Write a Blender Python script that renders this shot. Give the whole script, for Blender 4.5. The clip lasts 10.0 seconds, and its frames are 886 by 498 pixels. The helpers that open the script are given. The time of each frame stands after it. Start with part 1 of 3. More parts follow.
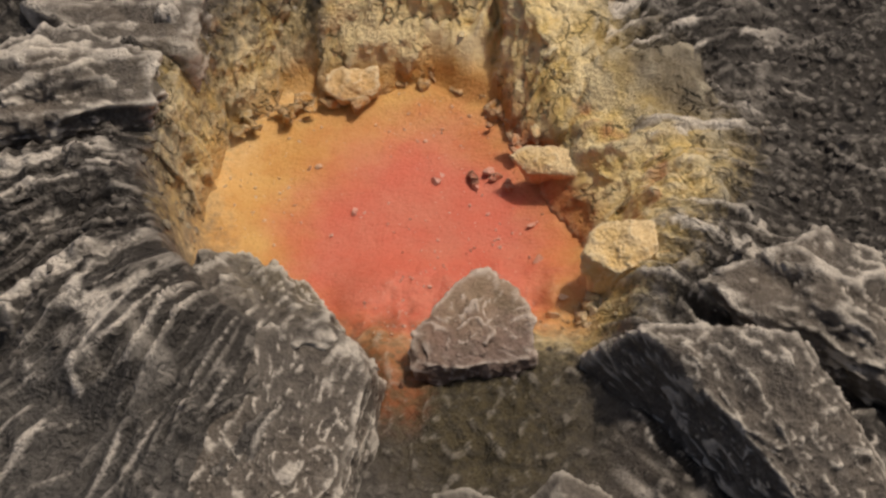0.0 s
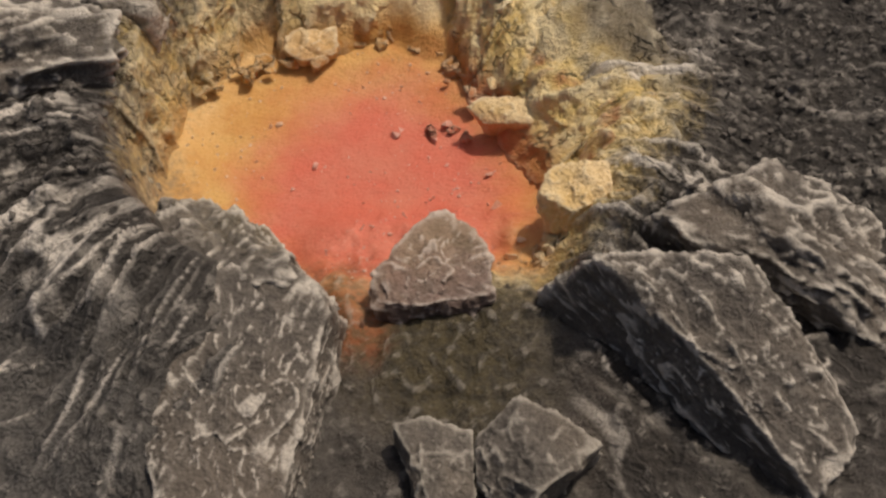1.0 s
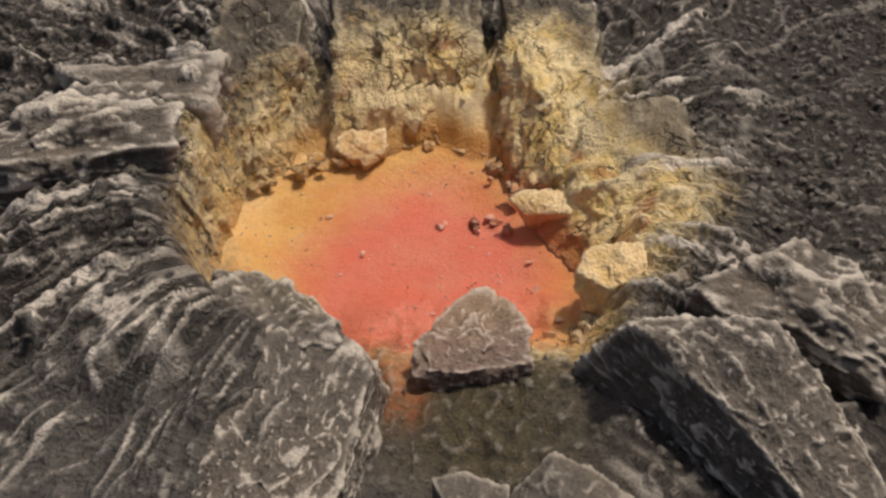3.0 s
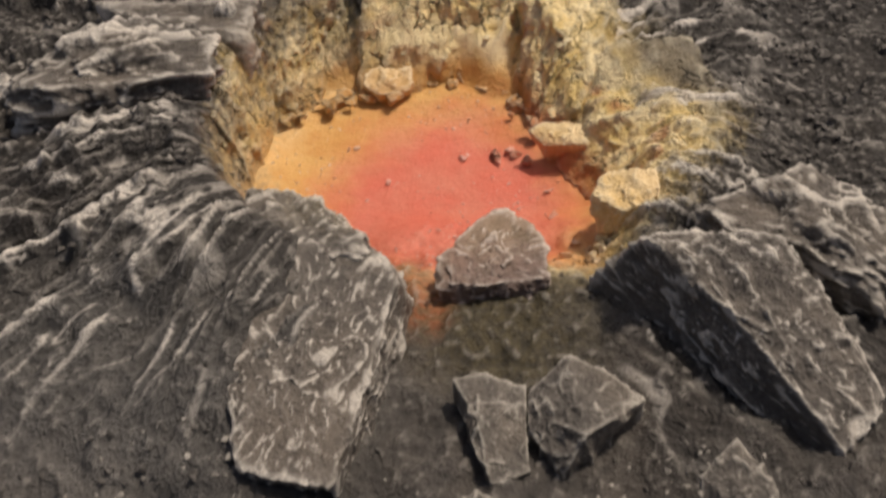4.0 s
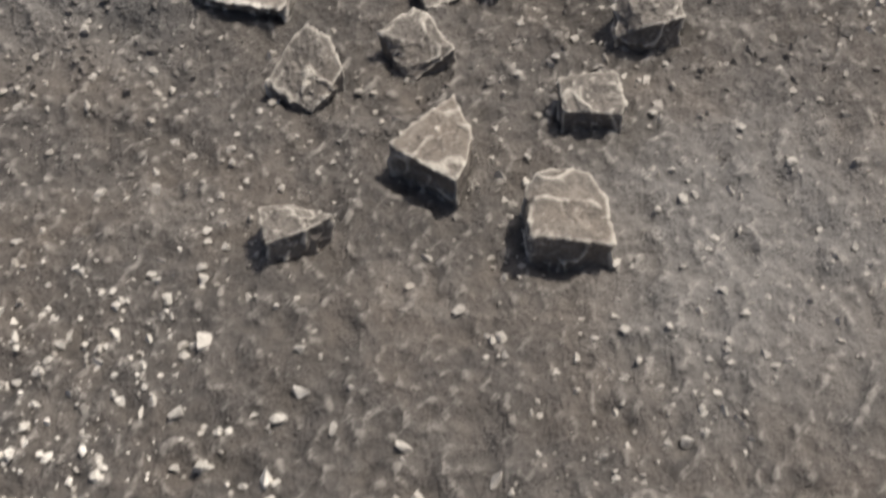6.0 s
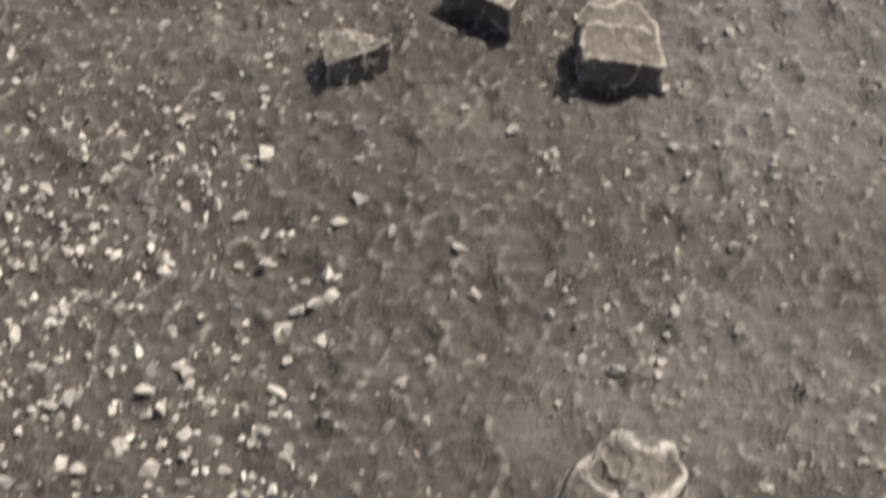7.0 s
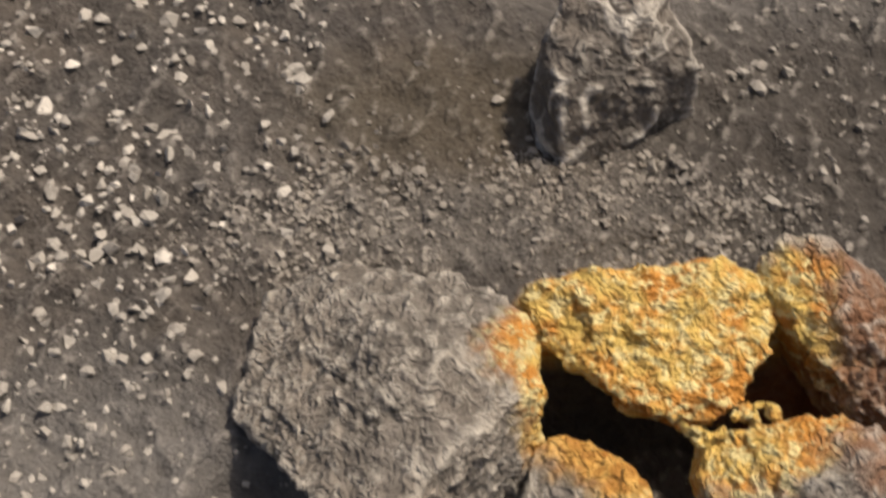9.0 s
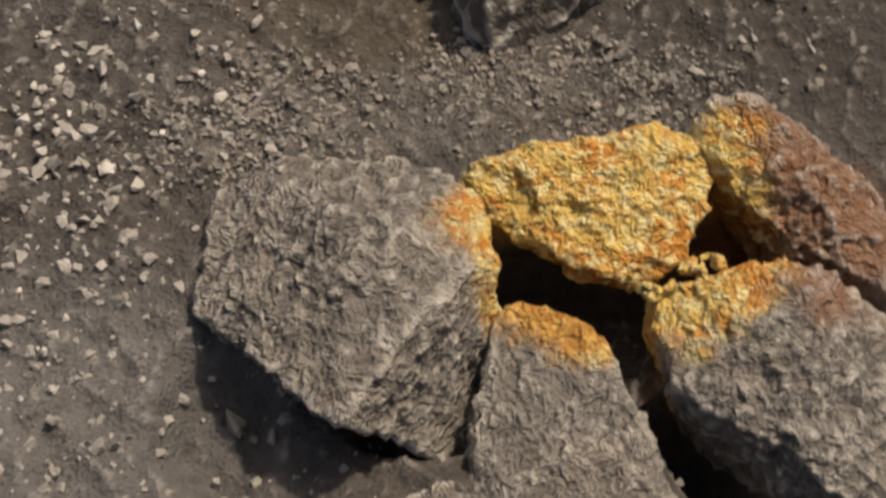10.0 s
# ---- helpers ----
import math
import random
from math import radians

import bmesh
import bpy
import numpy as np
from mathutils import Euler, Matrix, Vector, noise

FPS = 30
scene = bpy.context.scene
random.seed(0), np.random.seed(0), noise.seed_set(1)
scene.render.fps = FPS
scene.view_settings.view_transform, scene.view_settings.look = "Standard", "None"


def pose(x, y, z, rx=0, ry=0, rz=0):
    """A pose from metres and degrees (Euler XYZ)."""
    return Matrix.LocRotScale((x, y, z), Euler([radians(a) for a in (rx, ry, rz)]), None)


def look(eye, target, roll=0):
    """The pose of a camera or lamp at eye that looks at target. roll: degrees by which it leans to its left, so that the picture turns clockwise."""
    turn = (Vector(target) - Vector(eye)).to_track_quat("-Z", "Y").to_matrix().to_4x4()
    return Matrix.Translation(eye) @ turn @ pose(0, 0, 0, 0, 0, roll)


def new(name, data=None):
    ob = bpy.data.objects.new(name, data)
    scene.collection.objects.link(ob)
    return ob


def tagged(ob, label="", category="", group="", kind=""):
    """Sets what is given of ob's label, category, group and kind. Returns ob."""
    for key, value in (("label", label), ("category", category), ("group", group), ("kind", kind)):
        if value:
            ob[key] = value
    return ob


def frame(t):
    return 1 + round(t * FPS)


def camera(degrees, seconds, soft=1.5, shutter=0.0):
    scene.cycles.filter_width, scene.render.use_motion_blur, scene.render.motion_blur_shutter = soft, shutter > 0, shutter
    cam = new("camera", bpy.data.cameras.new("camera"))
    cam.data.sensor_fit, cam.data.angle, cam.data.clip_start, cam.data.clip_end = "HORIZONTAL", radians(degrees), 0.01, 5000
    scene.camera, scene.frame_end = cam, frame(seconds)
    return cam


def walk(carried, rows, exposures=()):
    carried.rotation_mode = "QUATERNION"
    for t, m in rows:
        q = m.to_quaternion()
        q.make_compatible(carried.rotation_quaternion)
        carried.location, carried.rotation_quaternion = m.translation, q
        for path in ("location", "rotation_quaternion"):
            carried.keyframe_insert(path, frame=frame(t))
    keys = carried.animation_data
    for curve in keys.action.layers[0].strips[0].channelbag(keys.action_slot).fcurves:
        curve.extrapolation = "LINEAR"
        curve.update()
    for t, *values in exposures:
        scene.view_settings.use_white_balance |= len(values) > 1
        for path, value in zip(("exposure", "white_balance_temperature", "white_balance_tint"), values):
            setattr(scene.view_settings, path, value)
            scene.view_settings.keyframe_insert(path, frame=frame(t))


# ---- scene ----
cam = camera(33.0, 10.0, soft=2.6, shutter=0.5)
PATH = [
    (0, (0.1110, -0.3262, 1.7738), (0.0277, 0.6060, 0.6015), -3.6),
    (0.5, (0.1192, -0.3878, 1.7332), (0.0405, 0.5633, 0.5753), -4.6),
    (1, (0.1470, -0.4500, 1.7160), (0.0818, 0.5078, 0.5633), -4.0),
    (1.5, (0.1485, -0.5175, 1.7003), (0.0743, 0.4725, 0.5760), -4.0),
    (2, (0.1507, -0.5603, 1.6755), (0.0547, 0.4845, 0.6030), -4.7),
    (2.5, (0.1620, -0.5948, 1.6635), (0.0495, 0.4920, 0.6352), -4.9),
    (2.7, (0.1613, -0.6142, 1.6598), (0.0488, 0.4830, 0.6435), -4.6),
    (3.8, (0.1673, -0.7710, 1.6440), (0.0518, 0.3307, 0.6322), -4.8),
    (4, (0.1605, -0.8160, 1.6492), (0.0323, 0.2797, 0.6338), -4.4),
    (4.5, (0.1620, -0.8775, 1.6425), (0.0510, 0.1515, 0.5573), -5.1),
    (5, (0.1837, -0.9427, 1.6342), (0.1140, 0.0210, 0.4868), -3.9),
    (5.5, (0.1590, -1.0508, 1.6462), (0.1177, -0.1327, 0.4605), -1.8),
    (5.7, (0.1380, -1.1183, 1.6298), (0.1117, -0.2078, 0.4380), -1.5),
    (6.8, (0.0998, -1.4070, 1.5180), (0.0465, -0.4748, 0.3443), -2.3),
    (7, (0.0735, -1.4535, 1.4933), (0.0270, -0.5310, 0.3112), -1.8),
    (7.5, (0.0225, -1.5817, 1.4678), (-0.0120, -0.6938, 0.2595), -1.2),
    (8, (0.0210, -1.6785, 1.4587), (0.0030, -0.8077, 0.2378), -0.4),
    (8.5, (-0.0045, -1.7835, 1.4227), (-0.0015, -0.9375, 0.1837), 1.1),
    (9, (-0.0277, -1.8607, 1.3890), (0.0142, -1.0373, 0.1357), 2.3),
    (9.5, (-0.0398, -1.9027, 1.3792), (0.0577, -1.0988, 0.1162), 3.7),
    (10, (-0.0930, -1.9569, 1.3630), (0.0565, -1.1626, 0.0993), 4.2),
]
walk(cam, [(t, look(eye, target, roll)) for t, eye, target, roll in PATH],
     exposures=[(0, -0.6, 6950, 10), (2.7, -0.46, 6850, 10), (3.8, -0.42, 6800, 10), (4.1, -0.3, 6750, 10), (4.5, 0.1, 6550, 7), (5.0, 0.5, 6300, 7), (5.5, 0.6, 6200, 7),
                (7.0, 0.5, 6450, 7), (8.0, 0.35, 6550, 7), (8.5, 0.42, 6650, 7), (9.0, 0.12, 6900, 10), (10, -0.12, 7100, 10)])

# ---- light ----
SUN_TO = Vector((0.37, 0.26, 0.88)).normalized()
elev = math.asin(SUN_TO.z)
world = bpy.data.worlds.new("world")
scene.world = world
world.use_nodes = True
wn = world.node_tree
sky = wn.nodes.new("ShaderNodeTexSky")
sky.sky_type = "NISHITA"
sky.sun_disc = False
sky.air_density, sky.dust_density = 0.7, 6.0
sky.sun_elevation = elev
sky.sun_rotation = math.atan2(SUN_TO.x, SUN_TO.y)
wn.links.new(sky.outputs[0], wn.nodes["Background"].inputs[0])
wn.nodes["Background"].inputs[1].default_value = 0.085
sun = new("sun", bpy.data.lights.new("sun", "SUN"))
sun.data.energy, sun.data.angle, sun.data.color = 3.2, radians(3.0), (1.0, 0.88, 0.75)
sun.matrix_world = look(SUN_TO * 20, (0, 0, 0))


# ---- noise on arrays ----
def hashed(ix, iy, iz, seed):
    h = (ix * 374761393 + iy * 668265263 + iz * 2147483647 + seed * 974634777) & 0xFFFFFFFF
    h = ((h ^ (h >> 13)) * 1274126177) & 0xFFFFFFFF
    h = ((h ^ (h >> 16)) * 2246822519) & 0xFFFFFFFF
    return ((h ^ (h >> 15)) & 0xFFFFFF) / 0xFFFFFF


def smooth(a, b, v):
    t = np.clip((v - a) / (b - a), 0, 1)
    return t * t * (3 - 2 * t)


def vnoise(x, y, z, seed=0):
    """Value noise from -1 to 1."""
    fx, fy, fz = np.floor(x), np.floor(y), np.floor(z)
    ix, iy, iz = fx.astype(np.int64), fy.astype(np.int64), fz.astype(np.int64)
    u, v, w = x - fx, y - fy, z - fz
    u, v, w = (q * q * q * (q * (q * 6 - 15) + 10) for q in (u, v, w))
    out = 0
    for dx in (0, 1):
        for dy in (0, 1):
            for dz in (0, 1):
                k = (u if dx else 1 - u) * (v if dy else 1 - v) * (w if dz else 1 - w)
                out = out + k * hashed(ix + dx, iy + dy, iz + dz, seed)
    return out * 2 - 1


def fbm(x, y, z, octaves=4, seed=0):
    out, amp = 0, 0.5
    for o in range(octaves):
        x, y = 0.83 * x - 0.56 * y, 0.56 * x + 0.83 * y
        out = out + amp * vnoise(x, y, z, seed + o * 17)
        x, y, z, amp = x * 2.03 + 3.1, y * 2.03 + 1.7, z * 2.03 + 5.3, amp * 0.5
    return out


def ridged(x, y, z, octaves=3, seed=0):
    out, amp = 0, 0.55
    for o in range(octaves):
        x, y = 0.77 * x - 0.64 * y, 0.64 * x + 0.77 * y
        out = out + amp * (1 - 2 * np.abs(vnoise(x, y, z, seed + o * 29)))
        x, y, z, amp = x * 2.1 + 2.2, y * 2.1 + 7.7, z * 2.1 + 1.3, amp * 0.5
    return out


def lumps(x, y, seed=0):
    """Rounded clods: 1 at the middle of a cell, falling to 0 at its border."""
    ix, iy = np.floor(x).astype(np.int64), np.floor(y).astype(np.int64)
    best = np.full(np.shape(x), 9.0)
    size = np.zeros(np.shape(x))
    for dx in (-1, 0, 1):
        for dy in (-1, 0, 1):
            cx = ix + dx + hashed(ix + dx, iy + dy, ix * 0, seed)
            cy = iy + dy + hashed(ix + dx, iy + dy, ix * 0 + 1, seed)
            s = hashed(ix + dx, iy + dy, ix * 0 + 2, seed)
            d = (x - cx) ** 2 + (y - cy) ** 2
            size = np.where(d < best, s, size)
            best = np.minimum(best, d)
    return np.clip(1 - best / (0.08 + 0.35 * size), 0, 1) * size


# ---- materials ----
class Nodes:
    """A short hand for the nodes of one material."""

    def __init__(self, name):
        self.mat = bpy.data.materials.new(name)
        self.mat.use_nodes = True
        self.tree = self.mat.node_tree
        self.bsdf = self.tree.nodes["Principled BSDF"]
        geo = self.tree.nodes.new("ShaderNodeNewGeometry")
        self.position, self.pointiness, self.island = geo.outputs["Position"], geo.outputs["Pointiness"], geo.outputs["Random Per Island"]

    def add(self, kind, *values, **props):
        n = self.tree.nodes.new(kind)
        for k, v in props.items():
            if k == "operation":
                n.operation = v
            elif k == "blend_type":
                n.blend_type = v
            elif k == "interpolation_type":
                n.interpolation_type = v
            elif k == "feature":
                n.feature = v
        for socket, v in zip(n.inputs, values):
            self.put(socket, v)
        return n

    def put(self, socket, v):
        if v is None:
            return
        if isinstance(v, bpy.types.NodeSocket):
            self.tree.links.new(v, socket)
        else:
            socket.default_value = v

    def math(self, op, *v):
        return self.add("ShaderNodeMath", *v, operation=op).outputs[0]

    def vec(self, op, *v):
        n = self.add("ShaderNodeVectorMath", *v, operation=op)
        return n.outputs["Value"] if op == "LENGTH" else n.outputs["Vector"]

    def mix(self, f, a, b, how="MIX"):
        n = self.add("ShaderNodeMixRGB", f, a, b, blend_type=how)
        return n.outputs[0]

    def noise(self, scale, detail=4, rough=0.6, where=None):
        n = self.tree.nodes.new("ShaderNodeTexNoise")
        self.put(n.inputs["Vector"], where or self.position)
        n.inputs["Scale"].default_value, n.inputs["Detail"].default_value, n.inputs["Roughness"].default_value = scale, detail, rough
        return n

    def ramp(self, v, a, b, lo=0.0, hi=1.0):
        n = self.tree.nodes.new("ShaderNodeMapRange")
        n.interpolation_type = "SMOOTHSTEP"
        for s, q in zip(n.inputs, (v, a, b, lo, hi)):
            self.put(s, q)
        return n.outputs[0]

    def crests(self, v):
        """Sharp crest lines where the noise crosses its middle."""
        return self.math("SUBTRACT", 1.0, self.math("MINIMUM", self.math("MULTIPLY", self.math("ABSOLUTE", self.math("SUBTRACT", v, 0.5)), 7.0), 1.0))

    def ellipse(self, where, cx, cy, rx, ry):
        d = self.vec("MULTIPLY", self.vec("SUBTRACT", where, (cx, cy, 0)), (1 / rx, 1 / ry, 0))
        return self.vec("LENGTH", d)


def rgb(r, g, b):
    return (r, g, b, 1)


def rock_material(name, dark, light, crest, stained=1.0, gloss=0.75, bump=1.0, per_stone=False, radial=False, wrinkle=1.0, scale=1.0, cracked=False):
    """Basalt with crest highlights put into its colour; sulphur and iron deposits lie round the two vents, by place."""
    n = Nodes(name)
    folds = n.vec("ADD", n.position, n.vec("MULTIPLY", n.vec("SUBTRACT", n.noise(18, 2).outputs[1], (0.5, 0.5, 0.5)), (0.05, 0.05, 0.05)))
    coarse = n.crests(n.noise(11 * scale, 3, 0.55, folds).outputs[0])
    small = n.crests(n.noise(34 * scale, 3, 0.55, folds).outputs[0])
    if radial:
        # ropy strands that run outwards from the upper vent
        off = n.vec("SUBTRACT", folds, (-0.10, 1.20, 0))
        part_xyz = n.add("ShaderNodeSeparateXYZ", off)
        angle = n.math("ARCTAN2", part_xyz.outputs[0], n.math("MULTIPLY", part_xyz.outputs[1], -1.0))
        reach = n.vec("LENGTH", n.vec("MULTIPLY", off, (1, 1, 0)))
        polar = n.add("ShaderNodeCombineXYZ", n.math("MULTIPLY", angle, 0.75), n.math("MULTIPLY", reach, 0.30), 0.0).outputs[0]
        near_vent = n.ramp(reach, 1.0, 0.75)
        coarse = n.mix(near_vent, coarse, n.crests(n.noise(13, 3, 0.55, polar).outputs[0]))
        small = n.mix(n.math("MULTIPLY", near_vent, 0.7), small, n.crests(n.noise(36, 3, 0.55, polar).outputs[0]))
        # none on the vent's floor, in its outlet and on the gravel
        mask = n.math("MULTIPLY", n.ramp(n.ellipse(folds, -0.09, 1.20, 0.34, 0.36), 0.95, 1.15), n.ramp(n.ellipse(folds, 0.08, 0.68, 0.20, 0.36), 0.85, 1.1))
        mask = n.math("MULTIPLY", mask, n.ramp(n.math("ADD", n.ellipse(folds, -0.10, 1.60, 1.45, 1.18), n.math("MULTIPLY", n.math("SUBTRACT", n.noise(3, 4).outputs[0], 0.5), 0.5)), 1.12, 0.86))
        coarse, small = n.math("MULTIPLY", coarse, mask), n.math("MULTIPLY", small, mask)
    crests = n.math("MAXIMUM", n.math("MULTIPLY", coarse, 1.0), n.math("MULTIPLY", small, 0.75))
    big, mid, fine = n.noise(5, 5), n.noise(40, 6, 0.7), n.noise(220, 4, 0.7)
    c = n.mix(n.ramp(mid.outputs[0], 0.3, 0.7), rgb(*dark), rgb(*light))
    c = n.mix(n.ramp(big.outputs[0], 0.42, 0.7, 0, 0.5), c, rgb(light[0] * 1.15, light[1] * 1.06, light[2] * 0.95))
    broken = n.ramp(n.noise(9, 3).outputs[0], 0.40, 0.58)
    # pale highlights painted along the crest lines; on the veined rock, its veins
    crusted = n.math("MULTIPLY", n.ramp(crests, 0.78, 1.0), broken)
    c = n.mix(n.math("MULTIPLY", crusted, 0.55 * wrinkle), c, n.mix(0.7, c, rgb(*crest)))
    if radial:
        # bare black lava on the flanks, dusty ash below
        c = n.mix(n.math("MULTIPLY", mask, 0.9), c, n.mix(0.84, c, rgb(0.024, 0.021, 0.019)))
    smear = n.noise(3.2, 5, 0.65, n.vec("MULTIPLY", n.position, (1, 2.2, 1))).outputs[0]
    if radial:
        c = n.mix(n.math("MULTIPLY", n.ramp(smear, 0.52, 0.68, 0, 0.45), n.math("SUBTRACT", 1.0, mask)), c, rgb(0.20, 0.182, 0.162))
        c = n.mix(n.ramp(smear, 0.46, 0.32, 0, 0.5), c, rgb(0.050, 0.042, 0.034))
        c = n.mix(n.ramp(n.ellipse(folds, 0.02, -0.76, 0.20, 0.12), 1.3, 0.4, 0, 0.55), c, rgb(0.085, 0.066, 0.038))
        c = n.mix(n.ramp(n.ellipse(folds, 0.10, -0.92, 0.26, 0.06), 1.4, 0.5, 0, 0.6), c, n.mix(n.ramp(fine.outputs[0], 0.4, 0.6), rgb(0.085, 0.077, 0.069), rgb(0.19, 0.175, 0.155)))
        # darker gravel; the colour also makes up for too much light here
        c = n.mix(n.ramp(n.ellipse(folds, 0.52, -0.80, 0.26, 0.20), 1.3, 0.4, 0, 0.75), c, rgb(0.048, 0.041, 0.034))
        # grey mineral dust
        dust = n.math("MAXIMUM", n.ramp(n.ellipse(folds, -0.52, 0.60, 0.34, 0.27), 1.35, 0.4, 0, 0.42), n.ramp(n.ellipse(folds, 0.50, 0.02, 0.25, 0.28), 1.35, 0.4, 0, 0.6))
        dust = n.math("MAXIMUM", dust, n.math("MAXIMUM", n.ramp(n.ellipse(folds, 0.40, -0.50, 0.30, 0.13), 1.35, 0.4, 0, 0.5), n.ramp(n.ellipse(folds, -0.33, -1.27, 0.24, 0.20), 1.35, 0.4, 0, 0.75)))
        c = n.mix(n.math("MULTIPLY", dust, n.ramp(mid.outputs[0], 0.3, 0.65, 0.5, 1.0)), c, rgb(0.190, 0.184, 0.176))
    if per_stone:
        # stones on the left brightened in their colour, as if catching the sun
        pale = n.ramp(n.ellipse(n.position, -0.50, -0.60, 0.55, 0.75), 1.15, 0.5, 0.05, 1.0)
        c = n.mix(n.math("MULTIPLY", n.math("POWER", n.island, 1.8), pale), c, rgb(*crest))
    warp = n.vec("ADD", n.vec("MULTIPLY", n.vec("SUBTRACT", n.noise(7, 3).outputs[1], (0.5, 0.5, 0.5)), (0.16, 0.16, 0)),
                 n.vec("MULTIPLY", n.vec("SUBTRACT", n.noise(45, 3).outputs[1], (0.5, 0.5, 0.5)), (0.04, 0.04, 0)))
    where = n.vec("ADD", n.position, warp)
    height = n.add("ShaderNodeSeparateXYZ", n.position).outputs[2]
    patch = n.noise(16, 4, 0.6).outputs[0]
    spots = n.noise(70, 3, 0.6).outputs[0]
    fresh = None
    if stained > 0:
        # olive ash in the outlet of the upper vent
        olive = n.ramp(n.ellipse(where, 0.06, 0.80, 0.19, 0.20), 1.15, 0.35, 0, 0.75 * stained)
        c = n.mix(olive, c, n.mix(n.ramp(spots, 0.4, 0.6), rgb(0.045, 0.036, 0.016), rgb(0.095, 0.074, 0.028)))
        # upper vent: cream and yellow crust, ochre rim, red floor
        far = n.ellipse(where, -0.015, 1.275, 0.405, 0.36)
        bare = n.ramp(n.ellipse(where, 0.37, 1.44, 0.15, 0.18), 0.55, 1.25, 0.12, 1.0)
        crust = n.mix(n.ramp(patch, 0.35, 0.62), rgb(0.84, 0.62, 0.24), rgb(0.96, 0.80, 0.48))
        crust = n.mix(n.ramp(spots, 0.56, 0.75, 0, 0.4), crust, rgb(0.56, 0.43, 0.17))
        crust = n.mix(n.ramp(n.noise(11, 3).outputs[0], 0.58, 0.70, 0, 0.75), crust, rgb(0.50, 0.17, 0.055))
        # cream middle of the back wall, with its highlight mixed into the colour
        crust = n.mix(n.ramp(n.ellipse(where, -0.12, 1.53, 0.13, 0.12), 1.1, 0.4, 0, 0.7), crust, rgb(0.90, 0.74, 0.42))
        core = n.ellipse(where, -0.045, 1.15, 0.245, 0.30)
        low = n.ramp(height, 0.0, -0.045)
        ochre = n.mix(n.ramp(patch, 0.3, 0.7), rgb(0.60, 0.29, 0.075), rgb(0.68, 0.40, 0.13))
        red = n.mix(n.ramp(patch, 0.3, 0.7), rgb(0.66, 0.15, 0.095), rgb(0.66, 0.20, 0.13))
        crust = n.mix(n.math("MULTIPLY", n.ramp(core, 2.0, 1.2), low), crust, ochre)
        crust = n.mix(n.math("MULTIPLY", n.ramp(core, 1.24, 0.55), low), crust, red)
        fringe = n.math("ADD", far, n.math("MULTIPLY", n.math("SUBTRACT", spots, 0.5), 0.35))
        c = n.mix(n.math("MULTIPLY", n.ramp(fringe, 1.22, 0.86, 0, stained), bare), c, crust)
        # rusty wash beside the outlet's boulder
        c = n.mix(n.ramp(n.ellipse(where, -0.085, 0.88, 0.06, 0.13), 1.2, 0.4, 0, 0.8 * stained), c, n.mix(n.ramp(spots, 0.4, 0.6), rgb(0.34, 0.11, 0.035), rgb(0.20, 0.10, 0.04)))
        # lower vent: vivid yellow and orange crust, rust beyond it
        rust = n.ramp(n.ellipse(where, 0.45, -1.15, 0.13, 0.13), 1.2, 0.7, 0, 0.9 * stained)
        c = n.mix(rust, c, n.mix(n.ramp(spots, 0.35, 0.65), rgb(0.28, 0.12, 0.05), rgb(0.36, 0.21, 0.13)))
        near = n.ellipse(where, 0.24, -1.14, 0.175, 0.15)
        vivid = n.mix(n.ramp(patch, 0.4, 0.6), rgb(0.88, 0.62, 0.17), rgb(0.72, 0.31, 0.05))
        vivid = n.mix(n.ramp(spots, 0.47, 0.62), vivid, rgb(0.95, 0.80, 0.38))
        vivid = n.mix(n.ramp(n.ellipse(where, 0.17, -1.235, 0.10, 0.05), 1.2, 0.6, 0, 0.85), vivid, n.mix(n.ramp(spots, 0.4, 0.65), rgb(0.50, 0.20, 0.03), rgb(0.78, 0.42, 0.08)))
        # crust colour fades out below the rim, so the hole looks darkly shaded
        coat = n.math("MULTIPLY", n.ramp(near, 1.15, 0.85, 0, stained), n.ramp(height, -0.07, -0.01))
        c = n.mix(coat, c, vivid)
        fresh = n.math("SUBTRACT", 1.0, coat)
    # highlights painted pale on edges and crests, broken by noise; veins on the veined boulder
    glint_vein = n.tree.nodes.new("ShaderNodeAttribute")
    glint_vein.attribute_name = "glint_vein"
    edge = n.math("MULTIPLY", glint_vein.outputs["Fac"], n.ramp(n.noise(26, 3).outputs[0], 0.32, 0.50))
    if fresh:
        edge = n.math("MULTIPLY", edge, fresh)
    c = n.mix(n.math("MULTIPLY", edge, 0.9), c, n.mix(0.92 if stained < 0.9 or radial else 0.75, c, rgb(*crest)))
    # raised edges lightened in the colour, as light would catch them
    relief_glint = n.ramp(n.pointiness, 0.510, 0.56, 0, 0.32 if radial else 0.6)
    if fresh:
        relief_glint = n.math("MULTIPLY", relief_glint, fresh)
    c = n.mix(relief_glint, c, n.mix(0.6, c, rgb(*crest)))
    # creases and hollows darkened in the colour, in place of shade
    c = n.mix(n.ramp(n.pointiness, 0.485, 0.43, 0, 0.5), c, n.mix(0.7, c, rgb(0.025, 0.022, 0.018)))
    grains = n.add("ShaderNodeTexVoronoi", n.position)
    grains.inputs["Scale"].default_value = 160
    c = n.mix(n.ramp(fine.outputs[0], 0.62, 0.78, 0, 0.4), c, n.mix(0.55, c, rgb(*crest)))
    c = n.mix(n.ramp(fine.outputs[0], 0.42, 0.28, 0, 0.55), c, n.mix(0.65, c, rgb(0.02, 0.018, 0.015)))
    if cracked:
        v = n.tree.nodes.new("ShaderNodeTexVoronoi")
        v.feature = "DISTANCE_TO_EDGE"
        v.inputs["Scale"].default_value = 22
